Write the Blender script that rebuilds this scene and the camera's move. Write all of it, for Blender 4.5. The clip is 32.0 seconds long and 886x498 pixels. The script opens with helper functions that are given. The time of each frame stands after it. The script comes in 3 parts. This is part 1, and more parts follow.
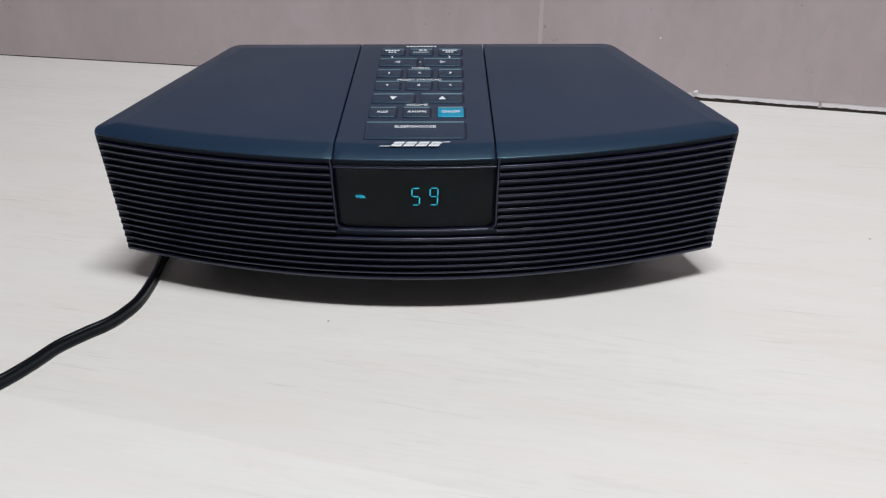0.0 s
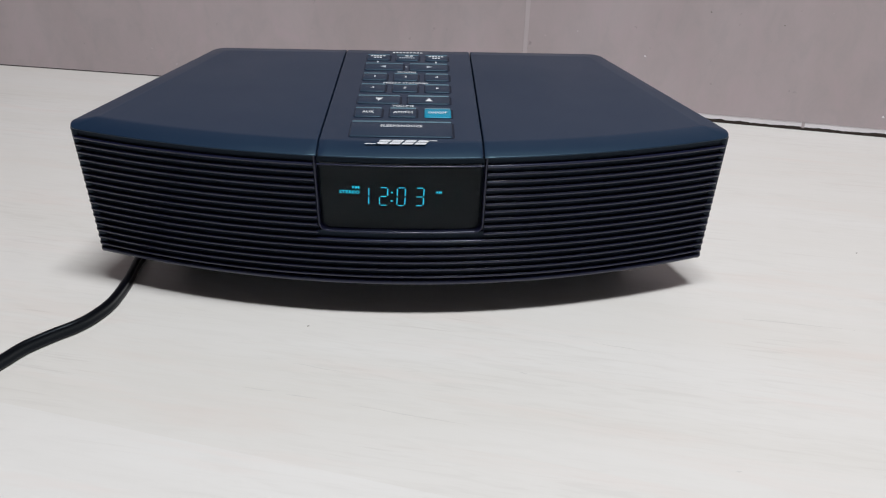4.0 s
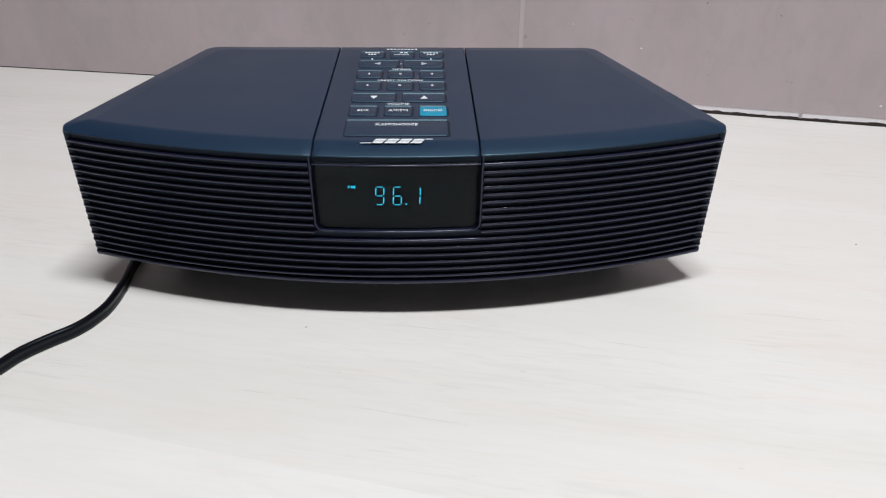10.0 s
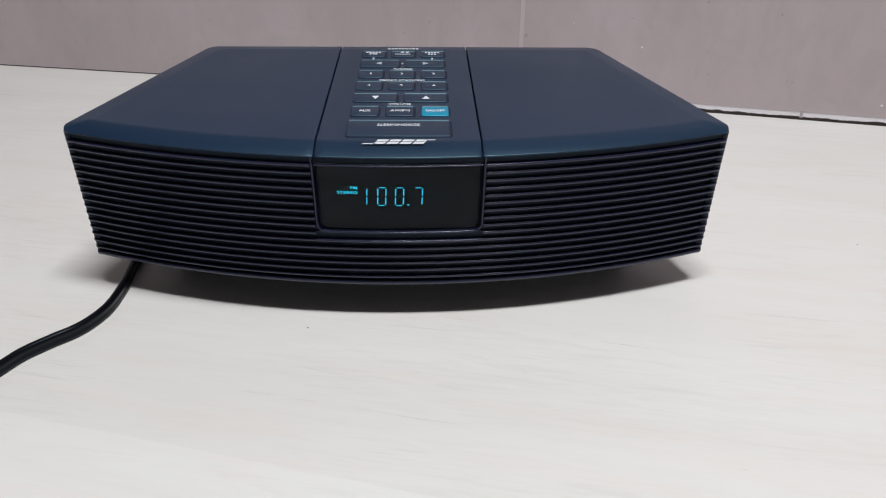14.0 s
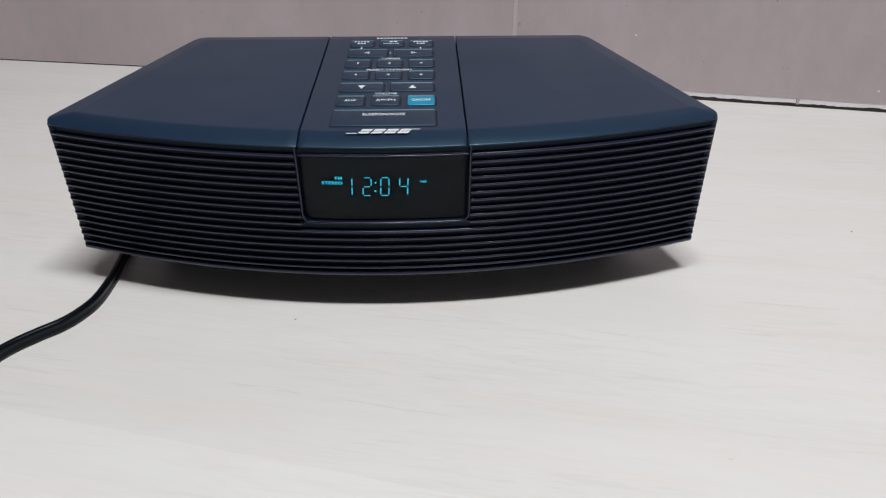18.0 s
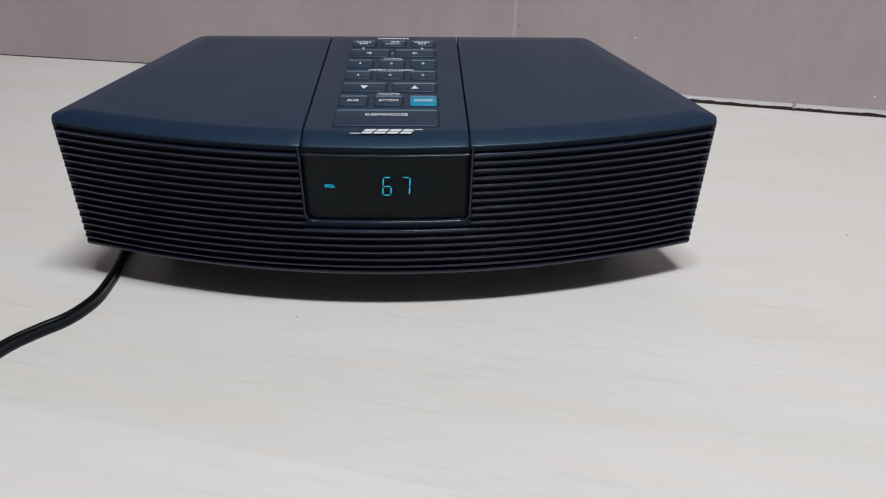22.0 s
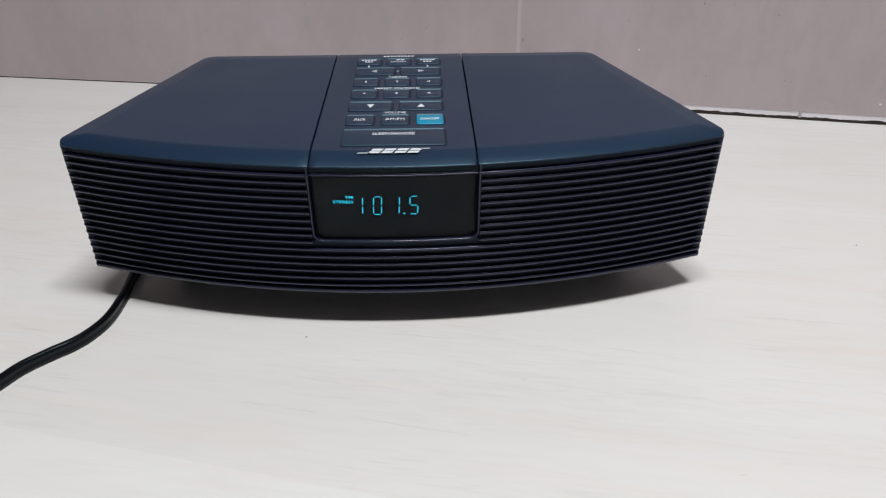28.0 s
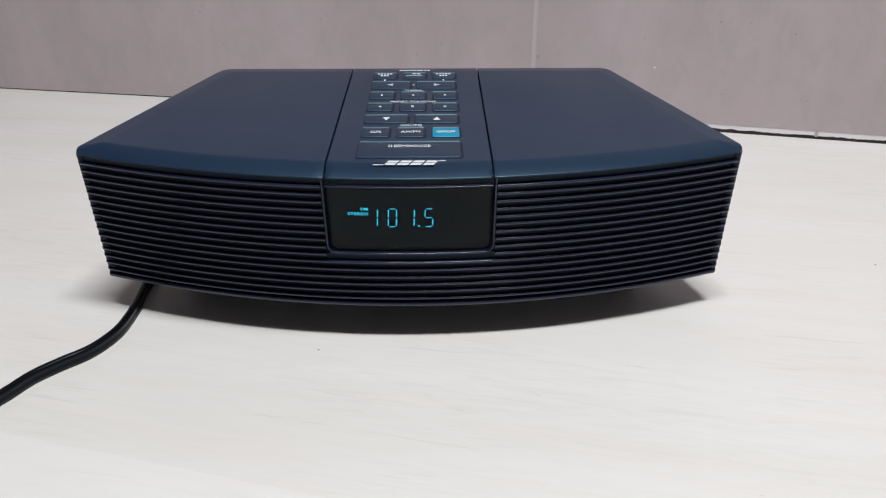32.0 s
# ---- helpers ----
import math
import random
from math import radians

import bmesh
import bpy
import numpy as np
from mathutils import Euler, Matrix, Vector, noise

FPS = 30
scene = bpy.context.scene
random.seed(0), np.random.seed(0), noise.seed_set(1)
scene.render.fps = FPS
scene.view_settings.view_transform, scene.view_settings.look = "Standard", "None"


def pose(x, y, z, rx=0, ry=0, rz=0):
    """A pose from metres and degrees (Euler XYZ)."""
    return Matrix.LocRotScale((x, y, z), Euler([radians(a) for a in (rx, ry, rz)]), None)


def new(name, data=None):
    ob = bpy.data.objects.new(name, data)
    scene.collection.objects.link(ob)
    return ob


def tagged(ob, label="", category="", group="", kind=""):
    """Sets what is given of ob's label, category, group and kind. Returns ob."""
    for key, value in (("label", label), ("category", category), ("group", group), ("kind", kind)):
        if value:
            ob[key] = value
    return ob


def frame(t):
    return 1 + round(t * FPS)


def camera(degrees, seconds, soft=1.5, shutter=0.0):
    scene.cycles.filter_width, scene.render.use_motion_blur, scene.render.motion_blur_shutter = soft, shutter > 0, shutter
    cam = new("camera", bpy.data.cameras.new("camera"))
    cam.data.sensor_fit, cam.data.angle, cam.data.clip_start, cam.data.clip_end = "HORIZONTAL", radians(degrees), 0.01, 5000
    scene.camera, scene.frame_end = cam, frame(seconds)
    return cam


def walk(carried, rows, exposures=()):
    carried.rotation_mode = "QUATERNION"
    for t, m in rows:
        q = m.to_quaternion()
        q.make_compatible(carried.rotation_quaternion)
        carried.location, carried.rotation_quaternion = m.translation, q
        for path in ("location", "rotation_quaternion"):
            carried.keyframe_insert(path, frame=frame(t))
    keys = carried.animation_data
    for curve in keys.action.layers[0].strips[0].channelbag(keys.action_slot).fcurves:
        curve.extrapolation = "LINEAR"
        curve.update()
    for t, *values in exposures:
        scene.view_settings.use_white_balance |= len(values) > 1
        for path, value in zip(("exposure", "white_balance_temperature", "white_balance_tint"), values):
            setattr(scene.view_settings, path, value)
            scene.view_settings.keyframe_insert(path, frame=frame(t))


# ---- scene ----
cam = camera(55.8, 32.0, soft=1.2, shutter=0.5)
# seconds, eye x, y, z, yaw, pitch, roll
PATH = [
    (0.0, 0.0165, -0.4295, 0.2902, 0.25, -31.13, -0.23),
    (0.5, 0.0154, -0.4263, 0.2882, 0.02, -31.38, -0.30),
    (1.0, 0.0144, -0.4235, 0.2868, 0.02, -31.75, -0.48),
    (1.5, 0.0150, -0.4232, 0.2851, -0.09, -31.74, -0.39),
    (2.0, 0.0121, -0.4259, 0.2878, 0.16, -30.84, -0.34),
    (2.1, 0.0135, -0.4288, 0.2838, 0.82, -29.07, -0.60),
    (2.2, 0.0149, -0.4278, 0.2797, 1.18, -28.20, -0.83),
    (2.3, 0.0163, -0.4255, 0.2757, 0.67, -29.17, -0.24),
    (2.4, 0.0177, -0.4269, 0.2716, 0.22, -29.74, 0.62),
    (2.5, 0.0191, -0.4287, 0.2675, -0.13, -29.18, 1.04),
    (4.5, 0.0104, -0.4277, 0.2704, -1.60, -28.84, 1.33),
    (5.0, 0.0085, -0.4305, 0.2703, -1.34, -29.18, 1.36),
    (5.5, 0.0044, -0.4319, 0.2717, -1.50, -29.27, 1.84),
    (6.0, 0.0068, -0.4324, 0.2724, -1.56, -28.91, 1.58),
    (6.5, 0.0079, -0.4322, 0.2739, -1.62, -29.11, 1.48),
    (7.0, 0.0089, -0.4319, 0.2719, -1.86, -29.08, 1.23),
    (7.5, 0.0090, -0.4313, 0.2724, -1.74, -29.20, 1.04),
    (8.0, 0.0096, -0.4303, 0.2728, -1.67, -29.10, 1.11),
    (8.5, 0.0094, -0.4284, 0.2747, -1.50, -29.15, 1.21),
    (9.0, 0.0104, -0.4263, 0.2734, -1.57, -29.15, 1.14),
    (9.5, 0.0116, -0.4246, 0.2728, -1.59, -29.18, 0.89),
    (10.0, 0.0131, -0.4236, 0.2713, -1.62, -29.34, 0.62),
    (10.5, 0.0142, -0.4214, 0.2708, -1.50, -29.62, 0.41),
    (11.0, 0.0148, -0.4205, 0.2696, -1.61, -29.57, 0.48),
    (11.5, 0.0145, -0.4207, 0.2698, -1.70, -29.68, 0.69),
    (12.0, 0.0140, -0.4211, 0.2711, -1.74, -29.65, 0.60),
    (12.5, 0.0138, -0.4223, 0.2700, -1.91, -29.51, 0.57),
    (13.0, 0.0144, -0.4236, 0.2696, -1.70, -29.29, 0.88),
    (13.5, 0.0123, -0.4234, 0.2712, -2.01, -29.32, 0.99),
    (14.0, 0.0110, -0.4218, 0.2726, -1.77, -29.54, 0.71),
    (14.5, 0.0086, -0.4226, 0.2705, -1.50, -29.78, 0.23),
    (16.5, 0.0167, -0.4245, 0.2769, -1.09, -29.65, 0.22),
    (17.0, 0.0180, -0.4234, 0.2742, -1.42, -29.69, 0.03),
    (17.5, 0.0193, -0.4204, 0.2727, -1.44, -30.03, -0.05),
    (18.0, 0.0211, -0.4201, 0.2703, -1.34, -30.09, 0.02),
    (18.5, 0.0206, -0.4217, 0.2711, -1.32, -30.18, 0.18),
    (19.0, 0.0197, -0.4225, 0.2730, -1.37, -29.97, 0.34),
    (19.5, 0.0181, -0.4214, 0.2740, -1.78, -29.90, 0.24),
    (20.0, 0.0184, -0.4199, 0.2722, -1.93, -30.05, 0.32),
    (20.5, 0.0198, -0.4207, 0.2711, -1.84, -30.22, 0.25),
    (21.0, 0.0223, -0.4212, 0.2698, -1.64, -30.16, 0.28),
    (21.5, 0.0197, -0.4228, 0.2703, -1.75, -30.14, 0.70),
    (22.0, 0.0173, -0.4231, 0.2725, -1.82, -30.15, 0.82),
    (22.5, 0.0172, -0.4211, 0.2707, -1.77, -30.09, 0.50),
    (23.0, 0.0176, -0.4217, 0.2706, -1.99, -30.30, 0.62),
    (23.5, 0.0189, -0.4224, 0.2708, -2.25, -30.19, 0.44),
    (24.0, 0.0170, -0.4259, 0.2710, -1.74, -30.20, 0.63),
    (24.5, 0.0153, -0.4272, 0.2748, -1.70, -30.18, 0.77),
    (25.0, 0.0164, -0.4278, 0.2752, -1.87, -29.91, 0.69),
    (25.5, 0.0172, -0.4264, 0.2737, -1.95, -30.09, 0.38),
    (27.5, 0.0173, -0.4243, 0.2727, -1.84, -30.23, 0.67),
    (27.6, 0.0169, -0.4235, 0.2733, -1.80, -30.19, 0.69),
    (27.7, 0.0165, -0.4233, 0.2739, -1.66, -30.05, 0.28),
    (27.8, 0.0161, -0.4226, 0.2745, -1.56, -29.77, -0.02),
    (27.9, 0.0157, -0.4221, 0.2751, -1.40, -29.42, -0.14),
    (28.0, 0.0154, -0.4206, 0.2757, -1.40, -29.43, -0.30),
    (28.1, 0.0151, -0.4202, 0.2747, -1.48, -29.29, -0.17),
    (28.2, 0.0148, -0.4195, 0.2737, -1.35, -29.15, -0.27),
    (28.3, 0.0146, -0.4188, 0.2727, -1.06, -29.08, -0.23),
    (28.4, 0.0143, -0.4175, 0.2718, -0.82, -29.09, -0.03),
    (28.5, 0.0141, -0.4174, 0.2708, -0.79, -28.98, -0.09),
    (29.0, 0.0176, -0.4161, 0.2680, -0.49, -28.86, -0.14),
    (29.5, 0.0170, -0.4171, 0.2707, -0.77, -28.74, -0.35),
    (30.0, 0.0153, -0.4217, 0.2725, -0.58, -28.37, 0.35),
    (30.5, 0.0161, -0.4214, 0.2735, -0.27, -28.17, -0.03),
    (31.0, 0.0139, -0.4180, 0.2734, -0.67, -28.43, -0.16),
    (31.5, 0.0135, -0.4191, 0.2719, -0.73, -28.36, -0.34),
    (32.0, 0.0131, -0.4194, 0.2714, -0.60, -28.11, -0.01),
]
walk(cam, [(t, pose(x, y, z, 90 + pitch, 0, yaw) @ pose(0, 0, 0, 0, 0, roll)) for t, x, y, z, yaw, pitch, roll in PATH],
     [(0.0, 0.0), (1.0, -0.03), (2.0, -0.10), (4.5, -0.03), (7.0, 0.0), (8.0, 0.03), (9.0, 0.08), (10.0, 0.12), (11.0, 0.0), (14.5, 0.0), (17.0, -0.04), (18.0, -0.08), (19.0, -0.10), (20.0, -0.15), (22.0, -0.20), (24.0, -0.18), (25.5, -0.14), (28.0, -0.02), (30.0, 0.0), (32.0, 0.09)])

# ---- light ----
world = bpy.data.worlds.new("room_air")
scene.world = world
world.use_nodes = True
world.node_tree.nodes["Background"].inputs[0].default_value = (0.75, 0.85, 1.0, 1)
world.node_tree.nodes["Background"].inputs[1].default_value = 0.02
# the ceiling light: place, width, depth, watts
LAMPS = [((0.17, -0.37, 1.60), 0.60, 0.16, 26.3)]


def ceiling_lamp(place, wide, deep, watts):
    data = bpy.data.lights.new("ceiling_glow", "AREA")
    data.shape, data.size, data.size_y = "RECTANGLE", wide, deep
    data.energy, data.color = watts, (0.97, 0.985, 1.0)
    ob = new("ceiling_glow", data)
    ob.matrix_world = pose(*place)
    return ob


for lamp in LAMPS:
    ceiling_lamp(*lamp)

# ---- materials ----


def material(name, base, rough=0.5, metal=0.0, spec=0.5):
    m = bpy.data.materials.new(name)
    m.use_nodes = True
    b = m.node_tree.nodes["Principled BSDF"]
    b.inputs["Base Color"].default_value = (*base, 1)
    b.inputs["Roughness"].default_value = rough
    b.inputs["Metallic"].default_value = metal
    b.inputs["Specular IOR Level"].default_value = spec
    return m


def nodes_of(m):
    t = m.node_tree
    return t, t.nodes["Principled BSDF"]


def add(t, kind, **values):
    n = t.nodes.new(kind)
    for k, v in values.items():
        n.inputs[k].default_value = v
    return n


def coords(t, scale, turn=0.0):
    c, m = t.nodes.new("ShaderNodeTexCoord"), t.nodes.new("ShaderNodeMapping")
    m.inputs["Scale"].default_value = scale
    q = t.nodes.new("ShaderNodeMapping")
    q.inputs["Rotation"].default_value = (0, 0, radians(turn))
    t.links.new(c.outputs["Object"], q.inputs["Vector"])
    t.links.new(q.outputs["Vector"], m.inputs["Vector"])
    return m.outputs["Vector"]


def ramp(t, fac, stops):
    r = t.nodes.new("ShaderNodeValToRGB")
    e = r.color_ramp.elements
    while len(e) < len(stops):
        e.new(0.5)
    for el, (pos, col) in zip(e, stops):
        el.position, el.color = pos, (*col, 1)
    t.links.new(fac, r.inputs["Fac"])
    return r.outputs["Color"]


def mix(t, kind, fac, a, b):
    n = t.nodes.new("ShaderNodeMix")
    n.data_type, n.blend_type = "RGBA", kind
    for socket, v in ((n.inputs[0], fac), (n.inputs[6], a), (n.inputs[7], b)):
        if isinstance(v, (int, float)):
            socket.default_value = v
        elif isinstance(v, tuple):
            socket.default_value = (*v, 1)
        else:
            t.links.new(v, socket)
    return n.outputs[2]


def bumped(t, b, height, strength, distance):
    n = add(t, "ShaderNodeBump", Strength=strength, Distance=distance)
    t.links.new(height, n.inputs["Height"])
    t.links.new(n.outputs["Normal"], b.inputs["Normal"])


def plastic(name, base, rough, grain=0.12, spec=0.5, tint=(0.54, 0.88, 1.0)):
    m = material(name, base, rough, 0, spec)
    t, b = nodes_of(m)
    b.inputs["Specular Tint"].default_value = (*tint, 1)
    n = add(t, "ShaderNodeTexNoise", Scale=2600.0, Detail=2.0)
    t.links.new(coords(t, (1, 1, 1)), n.inputs["Vector"])
    bumped(t, b, n.outputs["Fac"], grain, 0.0002)
    w = add(t, "ShaderNodeTexNoise", Scale=14.0, Detail=5.0)
    t.links.new(coords(t, (1, 1, 1)), w.inputs["Vector"])
    t.links.new(ramp(t, w.outputs["Fac"], [(0.3, (rough * 0.9,) * 3), (0.7, (rough * 1.1,) * 3)]), b.inputs["Roughness"])
    return m


def wood_laminate(name, dull, bright):
    """Printed pale wood: the grain runs along x."""
    m = material(name, bright, 0.42)
    t, b = nodes_of(m)

    def grain(scale, detail, distort):
        n = add(t, "ShaderNodeTexNoise", Scale=1.0, Detail=detail, Roughness=0.6, Distortion=distort)
        t.links.new(coords(t, scale, -4), n.inputs["Vector"])
        return n.outputs["Fac"]

    fine, broad, pink, pore = grain((30, 260, 1), 2.0, 0.9), grain((2.0, 16, 1), 4.0, 0.7), grain((6, 46, 1), 3.0, 0.5), grain((22, 420, 1), 2.0, 0.4)
    base = ramp(t, broad, [(0.30, dull), (0.66, bright)])
    ripple = ramp(t, fine, [(0.30, (0.935, 0.93, 0.925)), (0.50, (0.985, 0.983, 0.98)), (0.68, (1, 1, 1))])
    patch = ramp(t, grain((3.2, 13, 1), 2.0, 0.6), [(0.40, (0.30,) * 3), (0.62, (1, 1, 1))])
    tone = mix(t, "MULTIPLY", patch, base, ripple)
    blush = ramp(t, pink, [(0.52, (1, 1, 1)), (0.72, (1.0, 0.966, 0.956))])
    where = ramp(t, grain((7, 26, 1), 2.0, 0.5), [(0.54, (0, 0, 0)), (0.68, (1, 1, 1))])
    dashes = ramp(t, pore, [(0.28, (0.90, 0.89, 0.885)), (0.44, (1, 1, 1))])
    t.links.new(mix(t, "MULTIPLY", where, mix(t, "MULTIPLY", 1.0, tone, blush), dashes), b.inputs["Base Color"])
    bumped(t, b, fine, 0.05, 0.0004)
    return m


def board_paper():
    m = material("mauve_grey_board", (0.42, 0.37, 0.37), 0.8, 0, 0.25)
    t, b = nodes_of(m)
    cloud = add(t, "ShaderNodeTexNoise", Scale=7.0, Detail=6.0, Roughness=0.6)
    t.links.new(coords(t, (1, 1, 0.6)), cloud.inputs["Vector"])
    streak = add(t, "ShaderNodeTexNoise", Scale=1.0, Detail=4.0)
    t.links.new(coords(t, (25, 25, 6)), streak.inputs["Vector"])
    fleck = add(t, "ShaderNodeTexNoise", Scale=95.0, Detail=3.0, Roughness=0.6)
    t.links.new(coords(t, (1, 1, 1)), fleck.inputs["Vector"])
    base = ramp(t, cloud.outputs["Fac"], [(0.35, (0.472, 0.406, 0.418)), (0.65, (0.530, 0.460, 0.480))])
    mottle = add(t, "ShaderNodeTexNoise", Scale=1.0, Detail=5.0, Roughness=0.65, Distortion=0.6)
    t.links.new(coords(t, (48, 48, 30)), mottle.inputs["Vector"])
    base = mix(t, "MULTIPLY", 1.0, base, ramp(t, mottle.outputs["Fac"], [(0.32, (0.94, 0.955, 0.96)), (0.50, (1, 1, 1)), (0.68, (1.04, 1.01, 1.03))]))
    tone = mix(t, "MULTIPLY", 0.7, base, ramp(t, streak.outputs["Fac"], [(0.35, (0.95, 0.95, 0.95)), (0.60, (1, 1, 1))]))
    spots = ramp(t, fleck.outputs["Fac"], [(0.23, (0.72, 0.72, 0.72)), (0.30, (1, 1, 1)), (0.74, (1, 1, 1)), (0.78, (1.25, 1.28, 1.30))])
    t.links.new(mix(t, "MULTIPLY", 1.0, tone, spots), b.inputs["Base Color"])
    bumped(t, b, cloud.outputs["Fac"], 0.15, 0.004)
    return m


def painted(name, base, rough=0.7):
    m = material(name, base, rough)
    t, b = nodes_of(m)
    n = add(t, "ShaderNodeTexNoise", Scale=6.0, Detail=6.0)
    t.links.new(coords(t, (1, 1, 1)), n.inputs["Vector"])
    t.links.new(ramp(t, n.outputs["Fac"], [(0.3, tuple(c * 0.94 for c in base)), (0.7, base)]), b.inputs["Base Color"])
    bumped(t, b, n.outputs["Fac"], 0.1, 0.003)
    return m


def glowing(name, colour, strength, base=(0.02, 0.05, 0.05)):
    m = material(name, base, 0.5)
    t, b = nodes_of(m)
    b.inputs["Emission Color"].default_value = (*colour, 1)
    b.inputs["Emission Strength"].default_value = strength
    m.cycles.emission_sampling = "NONE"
    return m


def smoked_glass():
    m = bpy.data.materials.new("smoked_glass")
    m.use_nodes = True
    t = m.node_tree
    t.nodes.remove(t.nodes["Principled BSDF"])
    clear = add(t, "ShaderNodeBsdfTransparent", Color=(0.62, 0.64, 0.64, 1))
    gloss = add(t, "ShaderNodeBsdfGlossy", Color=(1, 1, 1, 1), Roughness=0.08)
    edge = add(t, "ShaderNodeFresnel", IOR=1.05)
    both = t.nodes.new("ShaderNodeMixShader")
    t.links.new(edge.outputs[0], both.inputs[0])
    t.links.new(clear.outputs[0], both.inputs[1])
    t.links.new(gloss.outputs[0], both.inputs[2])
    t.links.new(both.outputs[0], t.nodes["Material Output"].inputs["Surface"])
    return m


WOOD = wood_laminate("pale_wood_laminate", (0.745, 0.725, 0.695), (0.785, 0.772, 0.755))
WOOD_LIGHT = wood_laminate("white_wood_laminate", (0.772, 0.758, 0.740), (0.812, 0.802, 0.790))
BOARD = board_paper()
WHITE_PAINT, FLOOR_MAT = painted("off_white_paint", (0.40, 0.375, 0.36)), painted("brown_floor", (0.22, 0.15, 0.10), 0.5)
PAPER_EDGE, GAP_SHADE = painted("white_paper_edge", (0.86, 0.83, 0.86), 0.7), painted("dark_gap_shade", (0.035, 0.024, 0.020), 0.9)
SPECK = painted("dark_dent", (0.24, 0.22, 0.20), 0.6)
STREAK = painted("grain_print", (0.66, 0.645, 0.63), 0.5)
FOLD = painted("pale_mauve_fold", (0.57, 0.505, 0.525), 0.8)
DECK = plastic("graphite_deck_plastic", (0.0100, 0.0225, 0.0520), 0.37)
RIB = plastic("graphite_grille_plastic", (0.0085, 0.0095, 0.032), 0.36, 0.0, 0.32, (0.68, 0.78, 1.0))
RIB.node_tree.nodes["Principled BSDF"].inputs["Coat Weight"].default_value = 0.48
RIB.node_tree.nodes["Principled BSDF"].inputs["Coat Roughness"].default_value = 0.13
SHELL = plastic("black_shell_plastic", (0.012, 0.013, 0.026), 0.6, 0.12, 0.3)
KEY = plastic("graphite_key_plastic", (0.015, 0.027, 0.055), 0.45)
KEY_TEAL = plastic("teal_key_plastic", (0.0, 0.25, 0.41), 0.40)
PRINT, GREY_PRINT = material("white_print", (0.72, 0.76, 0.80), 0.5), material("grey_print", (0.40, 0.46, 0.52), 0.5)
CORD = plastic("black_cord_vinyl", (0.003, 0.003, 0.005), 0.30, 0.0, 0.25, (0.72, 0.88, 1.0))
RUBBER = plastic("black_rubber", (0.012, 0.012, 0.012), 0.8)
BACKING = material("display_backing", (0.125, 0.128, 0.150), 0.5, 0, 0.5)
UNLIT = material("unlit_phosphor", (0.125, 0.1300, 0.152), 0.5, 0, 0.5)
LIT = glowing("teal_phosphor", (0.03, 0.60, 0.84), 2.6)
FAINT = glowing("ghost_teal_glow", (0.02, 0.30, 0.34), 0.05, (0.125, 0.130, 0.152))
GLASS = smoked_glass()

# ---- building helpers ----


def part(name, bm, mat, parent=None, label=""):
    """One mesh object from a bmesh, under a thing or a part."""
    bmesh.ops.recalc_face_normals(bm, faces=bm.faces)
    me = bpy.data.meshes.new(name)
    bm.to_mesh(me)
    bm.free()
    for m in (mat if isinstance(mat, (list, tuple)) else [mat]):
        me.materials.append(m)
    ob = new(name, me)
    ob.parent = parent
    return tagged(ob, label)


def smooth(ob, angle=40):
    ob.data.polygons.foreach_set("use_smooth", [True] * len(ob.data.polygons))
    ob.data.set_sharp_from_angle(angle=radians(angle))
    return ob


def box(bm, x0, x1, y0, y1, z0, z1, bevel=0.0):
    made = bmesh.ops.create_cube(bm, size=1, matrix=Matrix.Translation(((x0 + x1) / 2, (y0 + y1) / 2, (z0 + z1) / 2)) @ Matrix.Diagonal((x1 - x0, y1 - y0, z1 - z0, 1)))
    if bevel:
        edges = {e for v in made["verts"] for e in v.link_edges}
        bmesh.ops.bevel(bm, geom=list(edges), offset=bevel, segments=2, affect="EDGES", profile=0.5)
    return bm


def loops_solid(loops):
    """A closed solid through loops of points, each with as many points as the next."""
    bm = bmesh.new()
    rings = [[bm.verts.new(p) for p in loop] for loop in loops]
    n = len(rings[0])
    for a, b in zip(rings, rings[1:]):
        for i in range(n):
            bm.faces.new((a[i], a[(i + 1) % n], b[(i + 1) % n], b[i]))
    bm.faces.new(rings[0])
    bm.faces.new(rings[-1])
    return bm


def tube(bm, path, ring):
    """Sweeps a ring of (across, up) offsets along path rows of (point, across, up); capped."""
    rings = [[bm.verts.new(p + a * across + u * up) for a, u in ring] for p, across, up in path]
    n = len(ring)
    for a, b in zip(rings, rings[1:]):
        for i in range(n):
            bm.faces.new((a[i], a[(i + 1) % n], b[(i + 1) % n], b[i]))
    bm.faces.new(rings[0])
    bm.faces.new(rings[-1])
    return bm


def rounded(w, d, r, n=4):
    """Points of a rounded rectangle about the origin."""
    out = []
    for cx, cy, a in ((w / 2 - r, d / 2 - r, 0), (r - w / 2, d / 2 - r, 90), (r - w / 2, r - d / 2, 180), (w / 2 - r, r - d / 2, 270)):
        for k in range(n + 1):
            q = radians(a + 90 * k / n)
            out.append((cx + r * math.cos(q), cy + r * math.sin(q)))
    return out


